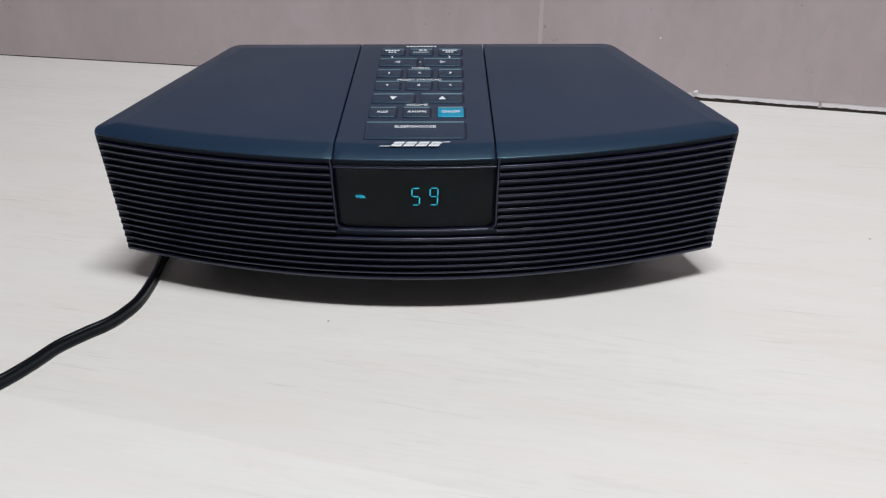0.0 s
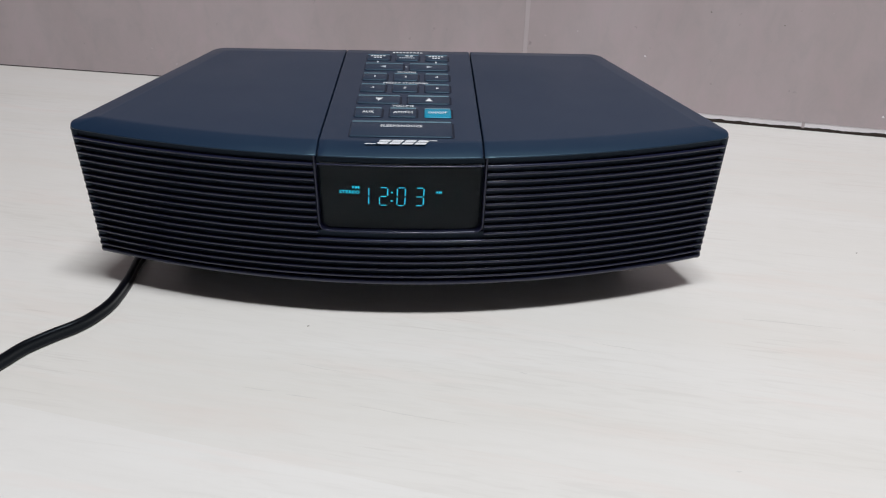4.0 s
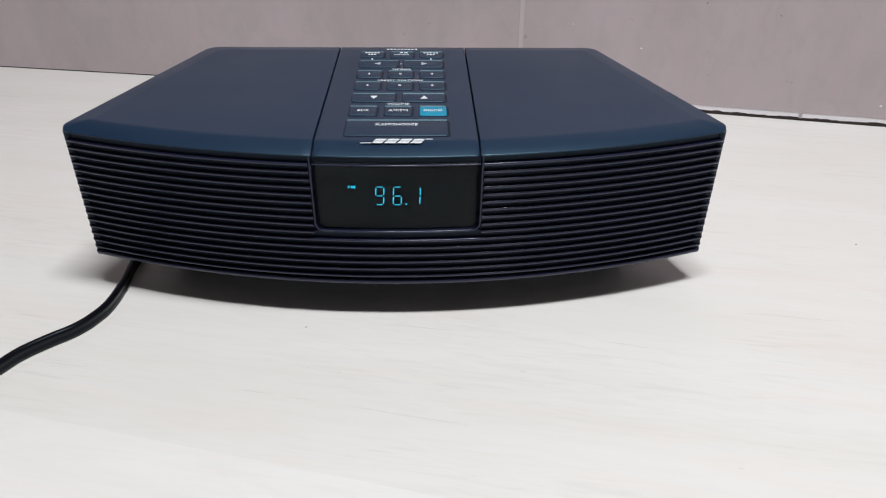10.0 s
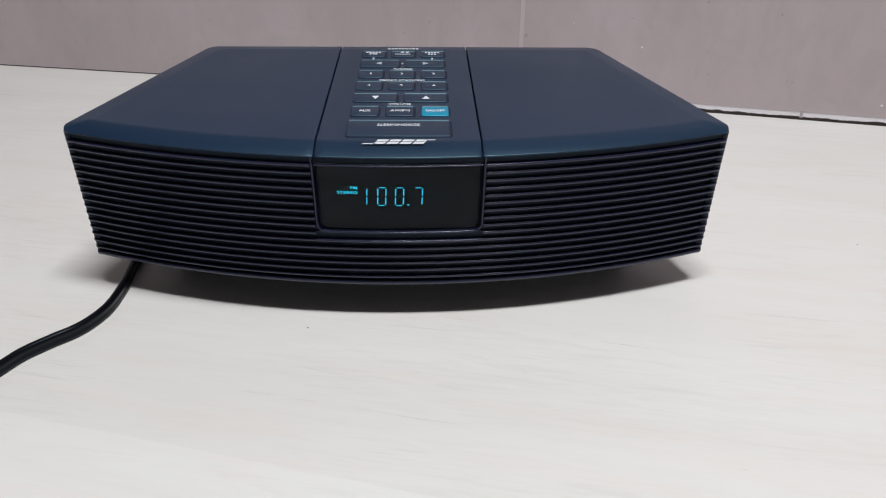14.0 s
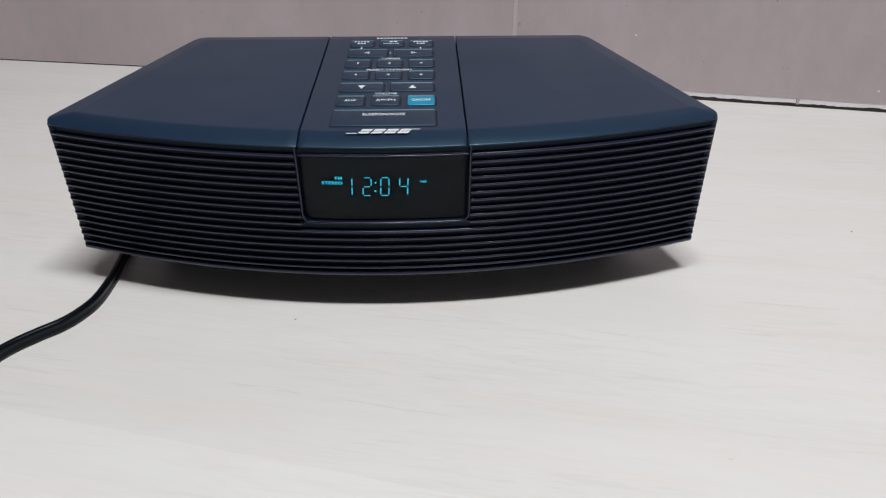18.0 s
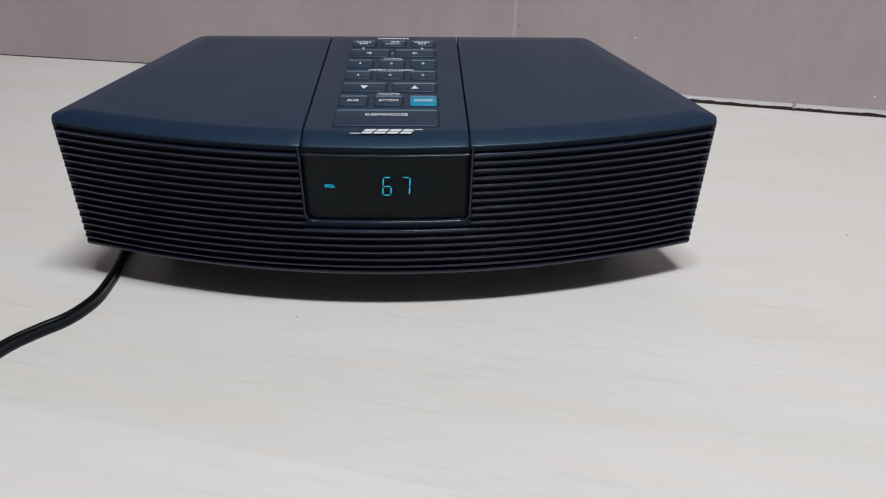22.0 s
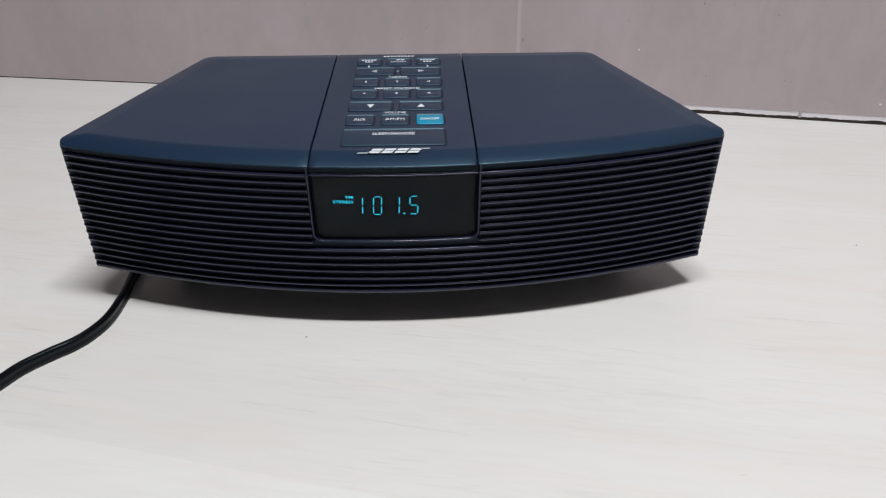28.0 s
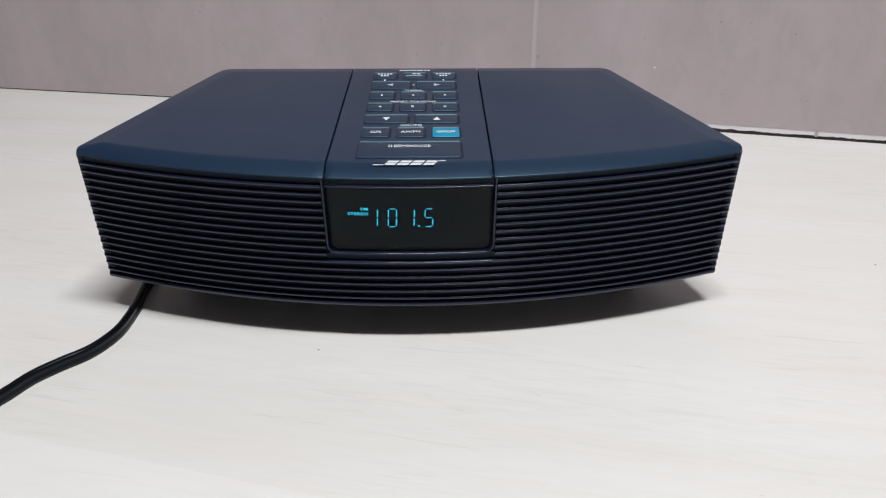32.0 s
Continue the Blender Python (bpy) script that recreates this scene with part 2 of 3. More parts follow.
def words(text, width, height, bold=0.024):
    """A flat bmesh of lettering in the built-in font, of that width and height about the origin."""
    cu = bpy.data.curves.new("lettering", "FONT")
    cu.body, cu.size, cu.align_x, cu.align_y, cu.offset, cu.space_character, cu.resolution_u = text, 1.0, "CENTER", "CENTER", bold, 1.08, 3
    ob = new("lettering", cu)
    me = bpy.data.meshes.new_from_object(ob.evaluated_get(bpy.context.evaluated_depsgraph_get()))
    bpy.data.objects.remove(ob)
    bpy.data.curves.remove(cu)
    bm = bmesh.new()
    bm.from_mesh(me)
    bpy.data.meshes.remove(me)
    xs, ys = [v.co.x for v in bm.verts], [v.co.y for v in bm.verts]
    bm.transform(Matrix.Diagonal((width / (max(xs) - min(xs)), height / (max(ys) - min(ys)), 1, 1)) @ Matrix.Translation((-(max(xs) + min(xs)) / 2, -(max(ys) + min(ys)) / 2, 0)))
    return bm


# ---- the room and the table ----


def structure(name, bm, mat, label, category):
    return tagged(part(name, bm, mat), label, category, kind="structure")


def room():
    x0, x1, y0, y1, z0, z1, w = -3.0, 1.9, -2.0, 1.3, -0.73, 1.67, 0.1
    structure("floor", box(bmesh.new(), x0, x1, y0, y1, z0 - w, z0), FLOOR_MAT, "plain brown floor of the room", "floor")
    structure("ceiling", box(bmesh.new(), x0, x1, y0, y1, z1, z1 + w), WHITE_PAINT, "plain off-white painted ceiling", "ceiling")
    structure("wall_north", box(bmesh.new(), x0, x1, y1, y1 + w, z0, z1), WHITE_PAINT, "plain off-white painted wall", "wall")
    structure("wall_south", box(bmesh.new(), x0, x1, y0 - w, y0, z0, z1), WHITE_PAINT, "plain off-white painted wall", "wall")
    structure("wall_west", box(bmesh.new(), x0 - w, x0, y0 - w, y1 + w, z0, z1), WHITE_PAINT, "plain off-white painted wall", "wall")
    structure("wall_east", box(bmesh.new(), x1, x1 + w, y0 - w, y1 + w, z0, z1), WHITE_PAINT, "plain off-white painted wall", "wall")
    for (x, y, z), wide, deep, _ in LAMPS:
        fixture = tagged(new("ceiling_light"), "long white strip light on the ceiling, switched on", "lamp")
        ring = rounded(wide + 0.06, deep + 0.06, 0.02)
        part("housing", loops_solid([[(x + q * a, y + q * b, h) for a, b in ring] for q, h in ((0.97, z + 0.004), (1.0, z + 0.012), (1.0, z1))]), WHITE_PAINT, fixture)



# the darker streaks of the wood print: ends and half width
GRAIN = [(-0.0571, -0.0660, -0.0280, -0.0734, 0.00022), (-0.0792, -0.0865, -0.0621, -0.0898, 0.00028), (-0.0569, -0.0921, -0.0401, -0.0954, 0.00022), (-0.0219, -0.1003, 0.0356, -0.1145, 0.00026),
         (0.2006, -0.0185, 0.2565, -0.0281, 0.00030), (0.1075, -0.0443, 0.1383, -0.0532, 0.00026), (0.0636, -0.0724, 0.0682, -0.0732, 0.00035), (0.1560, -0.1447, 0.1590, -0.1450, 0.00035)]


def table():
    x0, x1, y0, y1, seam = -1.15, 1.15, -0.62, 0.70, -0.1487
    ob = tagged(new("table"), "pale cream wood-grain laminate table under the radio", "table")
    ob.matrix_basis = pose(0, 0, 0, 0, 0, -15.6)
    part("board", box(bmesh.new(), x0, x1, seam, y1, -0.03, 0), WOOD, ob, "pale cream board with pink grain")
    part("board", box(bmesh.new(), x0, x1, y0, seam, -0.03, 0), WOOD_LIGHT, ob, "slightly whiter board with faint grain")
    for x in (x0 + 0.06, x1 - 0.06):
        for y in (y0 + 0.06, y1 - 0.06):
            part("leg", box(bmesh.new(), x - 0.025, x + 0.025, y - 0.025, y + 0.025, -0.73, -0.03, 0.003), WOOD, ob)
    back = pose(0, 0, 0, 0, 0, 15.6)
    for x, y, r in ((-0.0528, -0.0308, 0.0008), (0.3055, 0.0632, 0.0009), (0.213, 0.103, 0.0006), (-0.166, -0.012, 0.0005), (0.155, -0.02, 0.0004), (0.262, -0.03, 0.0005), (-0.1274, -0.0220, 0.0004), (-0.1252, -0.0205, 0.0003), (-0.1290, -0.0236, 0.0003)):
        bm = bmesh.new()
        bmesh.ops.create_uvsphere(bm, u_segments=8, v_segments=5, radius=r, matrix=back @ Matrix.Translation((x, y, 0.0001)) @ pose(0, 0, 0, 0, 0, 35) @ Matrix.Diagonal((1, 0.5, 0.3, 1)))
        part("speck", bm, SPECK if r > 0.0005 else STREAK, ob, "small grey dent mark")
    for x0, y0, x1, y1, w in GRAIN:
        a, b = back @ Vector((x0, y0, 0)), back @ Vector((x1, y1, 0))
        across = Vector((a.y - b.y, b.x - a.x, 0)).normalized()
        bm = bmesh.new()
        upper, lower = [], []
        for k in range(13):
            q = k / 12
            p = a.lerp(b, q) + across * 0.0006 * noise.noise((x0 * 90 + q * 3, y0 * 70, 0))
            half = across * w * math.sin(math.pi * (0.04 + 0.92 * q)) * (0.7 + 0.5 * noise.noise((q * 9, x0 * 50, 3)))
            upper.append(p + half)
            lower.append(p - half)
        flat = upper + lower[::-1]
        part("grain_streak", loops_solid([[(p.x, p.y, z) for p in flat] for z in (-0.0002, 0.00006)]), STREAK, ob, "thin grey-brown grain streak")


CREASE = (0.106, 0.3560)
SLOPE = 0.230


def backdrop():
    ob = tagged(new("backdrop_board"), "mauve-grey creased backdrop board standing behind the radio", "board")
    left, bow, right = (-0.95, 0.545), (-0.272, 0.4285), (0.95, CREASE[1] - SLOPE * (0.95 - CREASE[0]))

    def along(x):
        """A point at the foot of the right-hand panel."""
        return (x, CREASE[1] - SLOPE * (x - CREASE[0]))

    def panel(name, points, z0, z1, thick, mat, label="", off=0.0, ragged=0.0, steps=1):
        """An upright sheet along points of the plan; its lower edge may be ragged."""
        path = []
        for a, b in zip(points, points[1:]):
            a, b = Vector(a), Vector(b)
            n = Vector((a.y - b.y, b.x - a.x)).normalized()
            for k in range(1 if path else 0, steps + 1):
                p = a.lerp(b, k / steps)
                low = z0 + ragged * noise.noise((p.x * 70, 0.3, 0)) + ragged * 0.6 * noise.noise((p.x * 260, 2.3, 0))
                f, r = p - n * off, p + n * thick
                path.append([(f.x, f.y, low), (f.x, f.y, z1), (r.x, r.y, z1), (r.x, r.y, low)])
        return part(name, loops_solid(path), mat, ob, label)

    edge = 0.0021
    panel("panel", (left, bow, (CREASE[0] - edge, CREASE[1] + 0.188 * edge)), 0.0012, 0.62, 0.004, BOARD)
    panel("panel", (along(CREASE[0] + edge), right), 0.0078, 0.62, 0.004, BOARD)
    panel("crease", ((CREASE[0] - 0.0020, CREASE[1] + 0.0004), CREASE, (CREASE[0] + 0.0020, CREASE[1] - 0.0005)), 0.006, 0.62, 0.003, FOLD, "pale worn fold line", -0.0002)
    for x0, x1, steps in ((CREASE[0], 0.3595, 120), (0.3610, 0.95, 260)):
        panel("bottom_edge", (along(x0), along(x1)), 0.0033, 0.0083, 0.004, PAPER_EDGE, "white raw paper edge", -0.0005, 0.0012, steps)
    panel("fold_tab", (along(0.3592), along(0.3614)), 0.0026, 0.0086, 0.003, BOARD, "small mauve paper fold", 0.0010)
    # dark strips put in for the shade under the board's foot
    panel("foot_shade", (CREASE, right), 0.0, 0.0060, 0.003, GAP_SHADE, "dark strip for the shade in the gap under the board", -0.0008)
    panel("foot_shade", (left, bow, CREASE), 0.0, 0.0016, 0.003, GAP_SHADE, "thin dark strip for the shade along the foot", -0.0006)
    bm = bmesh.new()
    bmesh.ops.create_icosphere(bm, subdivisions=2, radius=0.0019)
    for v in bm.verts:
        v.co *= 1 + 0.5 * noise.noise(v.co * 900)
    x, y = along(0.2520)
    bm.transform(Matrix.Translation((x, y - 0.0006, 0.0090)) @ Matrix.Diagonal((1.2, 0.5, 0.8, 1)))
    marks = ((0.2143, 0.0574, 0.0012, PAPER_EDGE), (0.4240, 0.0193, 0.0014, PAPER_EDGE), (0.1523, 0.0758, 0.0006, PAPER_EDGE), (0.2649, 0.1012, 0.0010, SPECK), (0.3268, 0.0939, 0.0009, SPECK))
    for at, z, r, mat in marks:
        spot = bmesh.new()
        bmesh.ops.create_icosphere(spot, subdivisions=1, radius=r)
        u, v = along(at)
        spot.transform(Matrix.Translation((u, v, z)) @ pose(0, 0, 0, 0, 25, -13) @ Matrix.Diagonal((1, 0.2, 0.7, 1)))
        part("scuff", spot, mat, ob, "small chipped spot")
    part("paper_tuft", bm, PAPER_EDGE, ob, "white frayed paper tuft")


# ---- the radio ----
HALF, SAG, BACK_HALF, BACK, TOP, LOW = 0.1803, 0.0362, 0.1330, 0.1520, 0.1100, 0.0222


def rake(z):
    return 0.0150 * (0.107 - z) / 0.082


def front(x, z, out=0.0):
    """A point of the bowed, raked front, that far proud of it."""
    return Vector((x, rake(z) + 0.0009 - SAG * (1 - (x / HALF) ** 2) - out, z))


def outline(inset, z, shift=0.0, n=36):
    """The cabinet's outline at height z, drawn in by inset; the corners are rounded."""
    y0 = shift + 0.0009 - SAG
    side = Vector((BACK_HALF - HALF, BACK)).normalized()
    inner = Vector((-side.y, side.x))
    c = Vector((HALF, 0)) + inner * inset

    def side_x(y):
        return c.x + side.x / side.y * (y - c.y)

    def front_y(x):
        return y0 + SAG * (x / HALF) ** 2 + inset

    x = HALF
    for _ in range(12):
        x = side_x(front_y(x))
    corner_f = Vector((x, front_y(x)))
    corner_b = Vector((side_x(BACK - inset), BACK - inset))
    r1, r2 = max(0.0045 - inset * 0.4, 0.002), max(0.0075 - inset * 0.4, 0.003)
    pts = []
    xs = corner_f.x - r1
    for k in range(n + 1):
        q = -xs + 2 * xs * k / n
        pts.append(Vector((q, front_y(q))))

    def curve(a, b, c2, steps=5):
        for k in range(1, steps):
            s = k / steps
            pts.append(a * (1 - s) ** 2 + b * 2 * s * (1 - s) + c2 * s * s)

    a = corner_f + (corner_b - corner_f).normalized() * r1
    b = corner_b - (corner_b - corner_f).normalized() * r2
    e = corner_b - Vector((r2, 0))
    curve(pts[-1], corner_f, a)
    pts.append(a)
    pts.append(b)
    curve(b, corner_b, e)
    pts.append(e)
    m = [Vector((-p.x, p.y)) for p in (e, b, a)]
    pts.append(m[0])
    curve(m[0], Vector((-corner_b.x, corner_b.y)), m[1])
    pts.append(m[1])
    pts.append(m[2])
    curve(m[2], Vector((-corner_f.x, corner_f.y)), pts[0].copy())
    return [(p.x, p.y, z) for p in pts]


SEAM = 0.0425


# the deck's rim, from below: inset and height along the front, and along the sides and back
DECK_RIM = [(0.0030, 0.1050, 0.0030, 0.1050), (0.0008, 0.1050, 0.0008, 0.1050), (0.0002, 0.1052, 0.0, 0.1053), (0.0, 0.1055, 0.0, 0.1075), (0.0001, 0.1058, 0.0003, 0.1082), (0.0005, 0.1061, 0.0010, 0.1086),
            (0.0105, 0.1097, 0.0105, 0.1097), (0.0118, 0.10995, 0.0118, 0.10995), (0.0130, TOP, 0.0130, TOP)]


def rim_loop(front_inset, front_z, side_inset, side_z):
    """A loop of the deck's rim that passes from the front's profile to the sides' round the corners."""
    a, b = outline(front_inset, front_z), outline(side_inset, side_z)
    n, out = len(a), []
    for i in range(n):
        w = 0.0 if i <= 36 else min((i - 36) / 5, (n - i) / 5, 1.0)
        out.append(Vector(a[i]).lerp(Vector(b[i]), w))
    return out


def deck_piece(name, keep, parent, label):
    """A piece of the top deck between two cuts."""
    bm = loops_solid([rim_loop(*row) for row in DECK_RIM])
    for x, sign in keep:
        cut = bmesh.ops.bisect_plane(bm, geom=bm.verts[:] + bm.edges[:] + bm.faces[:], plane_co=(x, 0, 0), plane_no=(sign, 0, 0), clear_outer=True)
        rim = [g for g in cut["geom_cut"] if isinstance(g, bmesh.types.BMEdge)]
        made = bmesh.ops.edgenet_fill(bm, edges=rim)
        edges = [e for f in made["faces"] for e in f.edges if max(v.co.z for v in e.verts) > 0.1095 or min(v.co.y for v in e.verts) < 0]
        edges = [e for e in set(edges) if max(v.co.z for v in e.verts) > 0.1055]
        bmesh.ops.bevel(bm, geom=edges, offset=0.0006, segments=2, affect="EDGES", profile=0.5)
    return smooth(part(name, bm, DECK, parent, label), 30)


def rib_path(z, x0, x1, out, wrap0, wrap1):
    """Points along the front at height z from x0 to x1, turned round the corners where asked."""
    rows = []
    xs = np.linspace(x0, x1, max(4, int(abs(x1 - x0) / 0.008)))
    for x in xs:
        slope = 2 * SAG * x / HALF ** 2
        nrm = Vector((slope, -1, 0)).normalized()
        rows.append((front(x, z), nrm))
    r = 0.0035

    def corner(sign):
        slope = 2 * SAG * (HALF - r) / HALF ** 2
        a0, a1 = math.atan2(-1, slope), math.atan2(0.3, 0.95)
        centre = front(HALF - r, z) - Vector((math.cos(a0), math.sin(a0), 0)) * r
        centre.x += 0.0018 * (0.107 - z) / 0.082
        got = []
        for k in range(1, 7):
            a = a0 + (a1 - a0) * k / 6
            nrm = Vector((math.cos(a), math.sin(a), 0))
            got.append((centre + nrm * r, nrm))
        side = Vector((BACK_HALF - HALF, BACK, 0)).normalized()
        got.append((got[-1][0] + side * 0.03, got[-1][1]))
        return [(Vector((sign * p.x, p.y, p.z)), Vector((sign * q.x, q.y, 0))) for p, q in got]

    plain = len(rows)
    if wrap0:
        rows = corner(-1)[::-1] + rows
    if wrap1:
        rows = rows + corner(1)
    ends = 7 if wrap0 else 0
    drop = [0.0007 * min(max(ends - i, i - ends - plain + 1, 0) / 3, 1) for i in range(len(rows))]
    return [(p + nrm * (out - d), nrm, Vector((0, 0, 1))) for (p, nrm), d in zip(rows, drop)]


RIBS = 16
RIB_RING = [(-0.0030, 0.0010), (0.0, 0.0009), (0.0004, 0.00084), (0.0007, 0.00066), (0.00084, 0.0004), (0.00085, 0.0001), (0.0007, -0.0003), (0.0003, -0.0008), (-0.0004, -0.0012), (-0.0030, -0.0013)]
LIP_RING = [(-0.0030, 0.0014), (0.0002, 0.0013), (0.0007, 0.0008), (0.0009, 0.0), (0.0007, -0.0008), (0.0002, -0.0015), (-0.0006, -0.0020), (-0.0016, -0.0023), (-0.0040, -0.0024)]


def grille(radio):
    corner = HALF - 0.0035
    for k in range(RIBS):
        z = 0.1003 - 0.00463 * k - 0.0000133 * k * k
        spans = ((-corner, -0.0449, True, False), (0.0449, corner, False, True)) if z > 0.0560 else ((-corner, corner, True, True),)
        for x0, x1, w0, w1 in spans:
            smooth(part("grille_rib", tube(bmesh.new(), rib_path(z, x0, x1, 0.0001 + 0.00003 * k, w0, w1), RIB_RING), RIB, radio), 50)
    smooth(part("bottom_lip", tube(bmesh.new(), rib_path(0.0238, -corner, corner, 0.0006, True, True), LIP_RING), RIB, radio, "rounded black lip under the ribs"), 60)


def shell(radio):
    bm = loops_solid([outline(0.0056, z, rake(z)) for z in (LOW + 0.001, 0.1052)])
    part("cabinet_body", bm, SHELL, radio, "black cabinet body behind the ribs")
    for x0, x1, z1 in ((-0.1788, -0.0447, 0.1054), (0.0447, 0.1788, 0.1054), (-0.0447, 0.0447, 0.0580)):
        part("grille_back", surface_patch(x0, x1, LOW, z1, -0.0014, 0.004, 18, 2), SHELL, radio, "black panel behind the ribs")
    for sign in (-1, 1):
        rows = [rib_path(z, HALF - 0.0045, HALF - 0.0035, 0.0013, False, True) for z in (LOW, 0.1052)]
        loops = []
        for i, ((q, n, _), (q2, n2, _)) in enumerate(zip(*rows)):
            deep = 0.0022 * max(0, 1 - i / 8)
            q, q2 = q - n * deep, q2 - n2 * deep
            r, r2 = q - n * 0.003, q2 - n2 * 0.003
            loops.append([(sign * p.x, p.y, p.z) for p in (q, q2, r2, r)])
        smooth(part("grille_corner", loops_solid(loops), SHELL, radio, "black corner behind the ribs"), 50)
    w = [(a, b + 0.077) for a, b in rounded(0.281, 0.092, 0.004)]
    bm = loops_solid([[(a, b, z) for a, b in w] for z in (0.0030, LOW + 0.0012)])
    part("base_plinth", bm, SHELL, radio, "recessed black base")
    for x, y in ((-0.1240, 0.050), (0.1240, 0.050), (-0.108, 0.110), (0.108, 0.110)):
        w = [(x + a, y + b) for a, b in rounded(0.016, 0.016, 0.006)]
        part("foot", loops_solid([[(a, b, z) for a, b in w] for z in (0.0, 0.0032)]), RUBBER, radio, "black rubber foot")


def surface_patch(x0, x1, z0, z1, out, thick, nx=14, nz=4, corner=0.0):
    """A pane that follows the front; its lower corners are rounded."""
    bm = bmesh.new()
    grid = []
    for i in range(nx + 1):
        col = []
        x = x0 + (x1 - x0) * i / nx
        e = min(x - x0, x1 - x)
        lift = corner - math.sqrt(max(corner ** 2 - (corner - e) ** 2, 0)) if e < corner else 0
        for k in range(nz + 1):
            z = z0 + lift + (z1 - z0 - lift) * k / nz
            col.append((bm.verts.new(front(x, z, out)), bm.verts.new(front(x, z, out - thick))))
        grid.append(col)
    for i in range(nx):
        for k in range(nz):
            a, b, c, d = grid[i][k], grid[i + 1][k], grid[i + 1][k + 1], grid[i][k + 1]
            bm.faces.new((a[0], b[0], c[0], d[0]))
            bm.faces.new((a[1], d[1], c[1], b[1]))
            if k == 0:
                bm.faces.new((a[0], a[1], b[1], b[0]))
            if k == nz - 1:
                bm.faces.new((d[0], c[0], c[1], d[1]))
            if i == 0:
                bm.faces.new((a[0], d[0], d[1], a[1]))
            if i == nx - 1:
                bm.faces.new((b[0], b[1], c[1], c[0]))
    return bm


def bezel(radio):
    xs, zt, zb, r = 0.0441, 0.1053, 0.0584, 0.0050
    flat = [(-xs, zt)] + [(-xs, zt + (zb + r - zt) * k / 5) for k in range(1, 6)]
    flat += [(-xs + r - r * math.cos(radians(90 * k / 6)), zb + r - r * math.sin(radians(90 * k / 6))) for k in range(1, 7)]
    flat += [(-xs + r + (2 * xs - 2 * r) * k / 14, zb) for k in range(1, 14)]
    flat += [(-x, z) for x, z in flat[:12][::-1]]
    path = []
    for i, (x, z) in enumerate(flat):
        a, b = flat[max(i - 1, 0)], flat[min(i + 1, len(flat) - 1)]
        t = Vector((b[0] - a[0], b[1] - a[1])).normalized()
        across = Vector((-t.y, 0, t.x))
        slope = 2 * SAG * x / HALF ** 2
        path.append((front(x, z, -0.0008), across, Vector((slope, -1, -0.18)).normalized()))
    rim = [(-0.0007, -0.0026), (-0.0007, 0.0004), (-0.0004, 0.0008), (0.0, 0.0009), (0.0003, 0.0007), (0.0005, 0.0003), (0.0007, -0.0026)]
    ring = [(0.0006 * math.cos(q), 0.0013 * math.sin(q)) for q in (radians(360 * k / 10) for k in range(10))]
    smooth(part("display_bezel", tube(bmesh.new(), path, rim), RIB, radio, "rounded glossy rim round the display"), 60)
    path = [(front(x, 0.1008, 0.0002), Vector((0, 0, 1)), Vector((0, -1, 0))) for x in np.linspace(0.0012 - xs, xs - 0.0012, 14)]
    smooth(part("display_rail", tube(bmesh.new(), path, [(0.7 * a, 0.5 * b) for a, b in ring]), RIB, radio, "thin glossy rail over the display"), 60)
    part("display_hood", surface_patch(-xs, xs, 0.1008, 0.1054, -0.0030, 0.002, 14, 2), SHELL, radio, "black strip over the display")


def display(radio):
    ob = part("display", surface_patch(-0.0418, 0.0418, 0.0598, 0.1006, -0.00256, 0.0012, 40, 6, 0.003), BACKING, radio, "dark smoked display with teal digits")
    pane = part("window", surface_patch(-0.0421, 0.0421, 0.0596, 0.1004, -0.0016, 0.0006, 40, 6, 0.0036), GLASS, ob, "smoked glossy window")
    smooth(pane, 40)
    pane.visible_shadow = False
    return ob


SLANT = 0.045
PLANE = -0.0024


def face_pose(x, z):
    """A pose on the display: x to the right, y up the raked front, z out of it."""
    p = front(x, z, PLANE)
    slope = 2 * SAG * x / HALF ** 2
    out = Vector((slope, -1, -0.183)).normalized()
    right = Vector((0, 0, 1)).cross(out).normalized()
    m = Matrix((right, out.cross(right), out)).transposed().to_4x4()
    m.translation = p
    return m


def bar(length, width, upright):
    """A glowing bar with pointed ends on a dark back."""
    bm = bmesh.new()
    h, w, c = length / 2, width / 2, width / 2
    flat = [(-h, 0), (-h + c, w), (h - c, w), (h, 0), (h - c, -w), (-h + c, -w)]
    if upright:
        flat = [(-b + a * SLANT, a) for a, b in flat]
    top = [bm.verts.new((a, b, 0.00015)) for a, b in flat]
    low = [bm.verts.new((a, b, -0.00015)) for a, b in flat]
    bm.faces.new(top).material_index = 1
    bm.faces.new(low[::-1])
    for i in range(6):
        bm.faces.new((top[i], low[i], low[(i + 1) % 6], top[(i + 1) % 6]))
    return bm


def plate(w, h, letters):
    """A dark plate with glowing lettering on its face."""
    bm = bmesh.new()
    box(bm, -w / 2, w / 2, -h / 2, h / 2, -0.00015, 0.00008)
    me = bpy.data.meshes.new("tmp")
    for f in letters.faces:
        f.material_index = 1
    letters.transform(Matrix.Translation((0, 0, 0.00014)))
    letters.to_mesh(me)
    letters.free()
    bm.from_mesh(me)
    bpy.data.meshes.remove(me)
    return bm


SEGMENTS = {"a": (0, 1, False), "b": (1, 0.5, True), "c": (1, -0.5, True), "d": (0, -1, False), "e": (-1, -0.5, True), "f": (-1, 0.5, True), "g": (0, 0, False)}
DIGITS = {" ": "", "0": "abcdef", "1": "bc", "2": "abged", "3": "abgcd", "4": "fgbc", "5": "afgcd", "6": "afgedc", "7": "abc", "8": "abcdefg", "9": "abcdfg"}
SLOTS = (-0.0190, -0.0091, 0.00015, 0.0099)
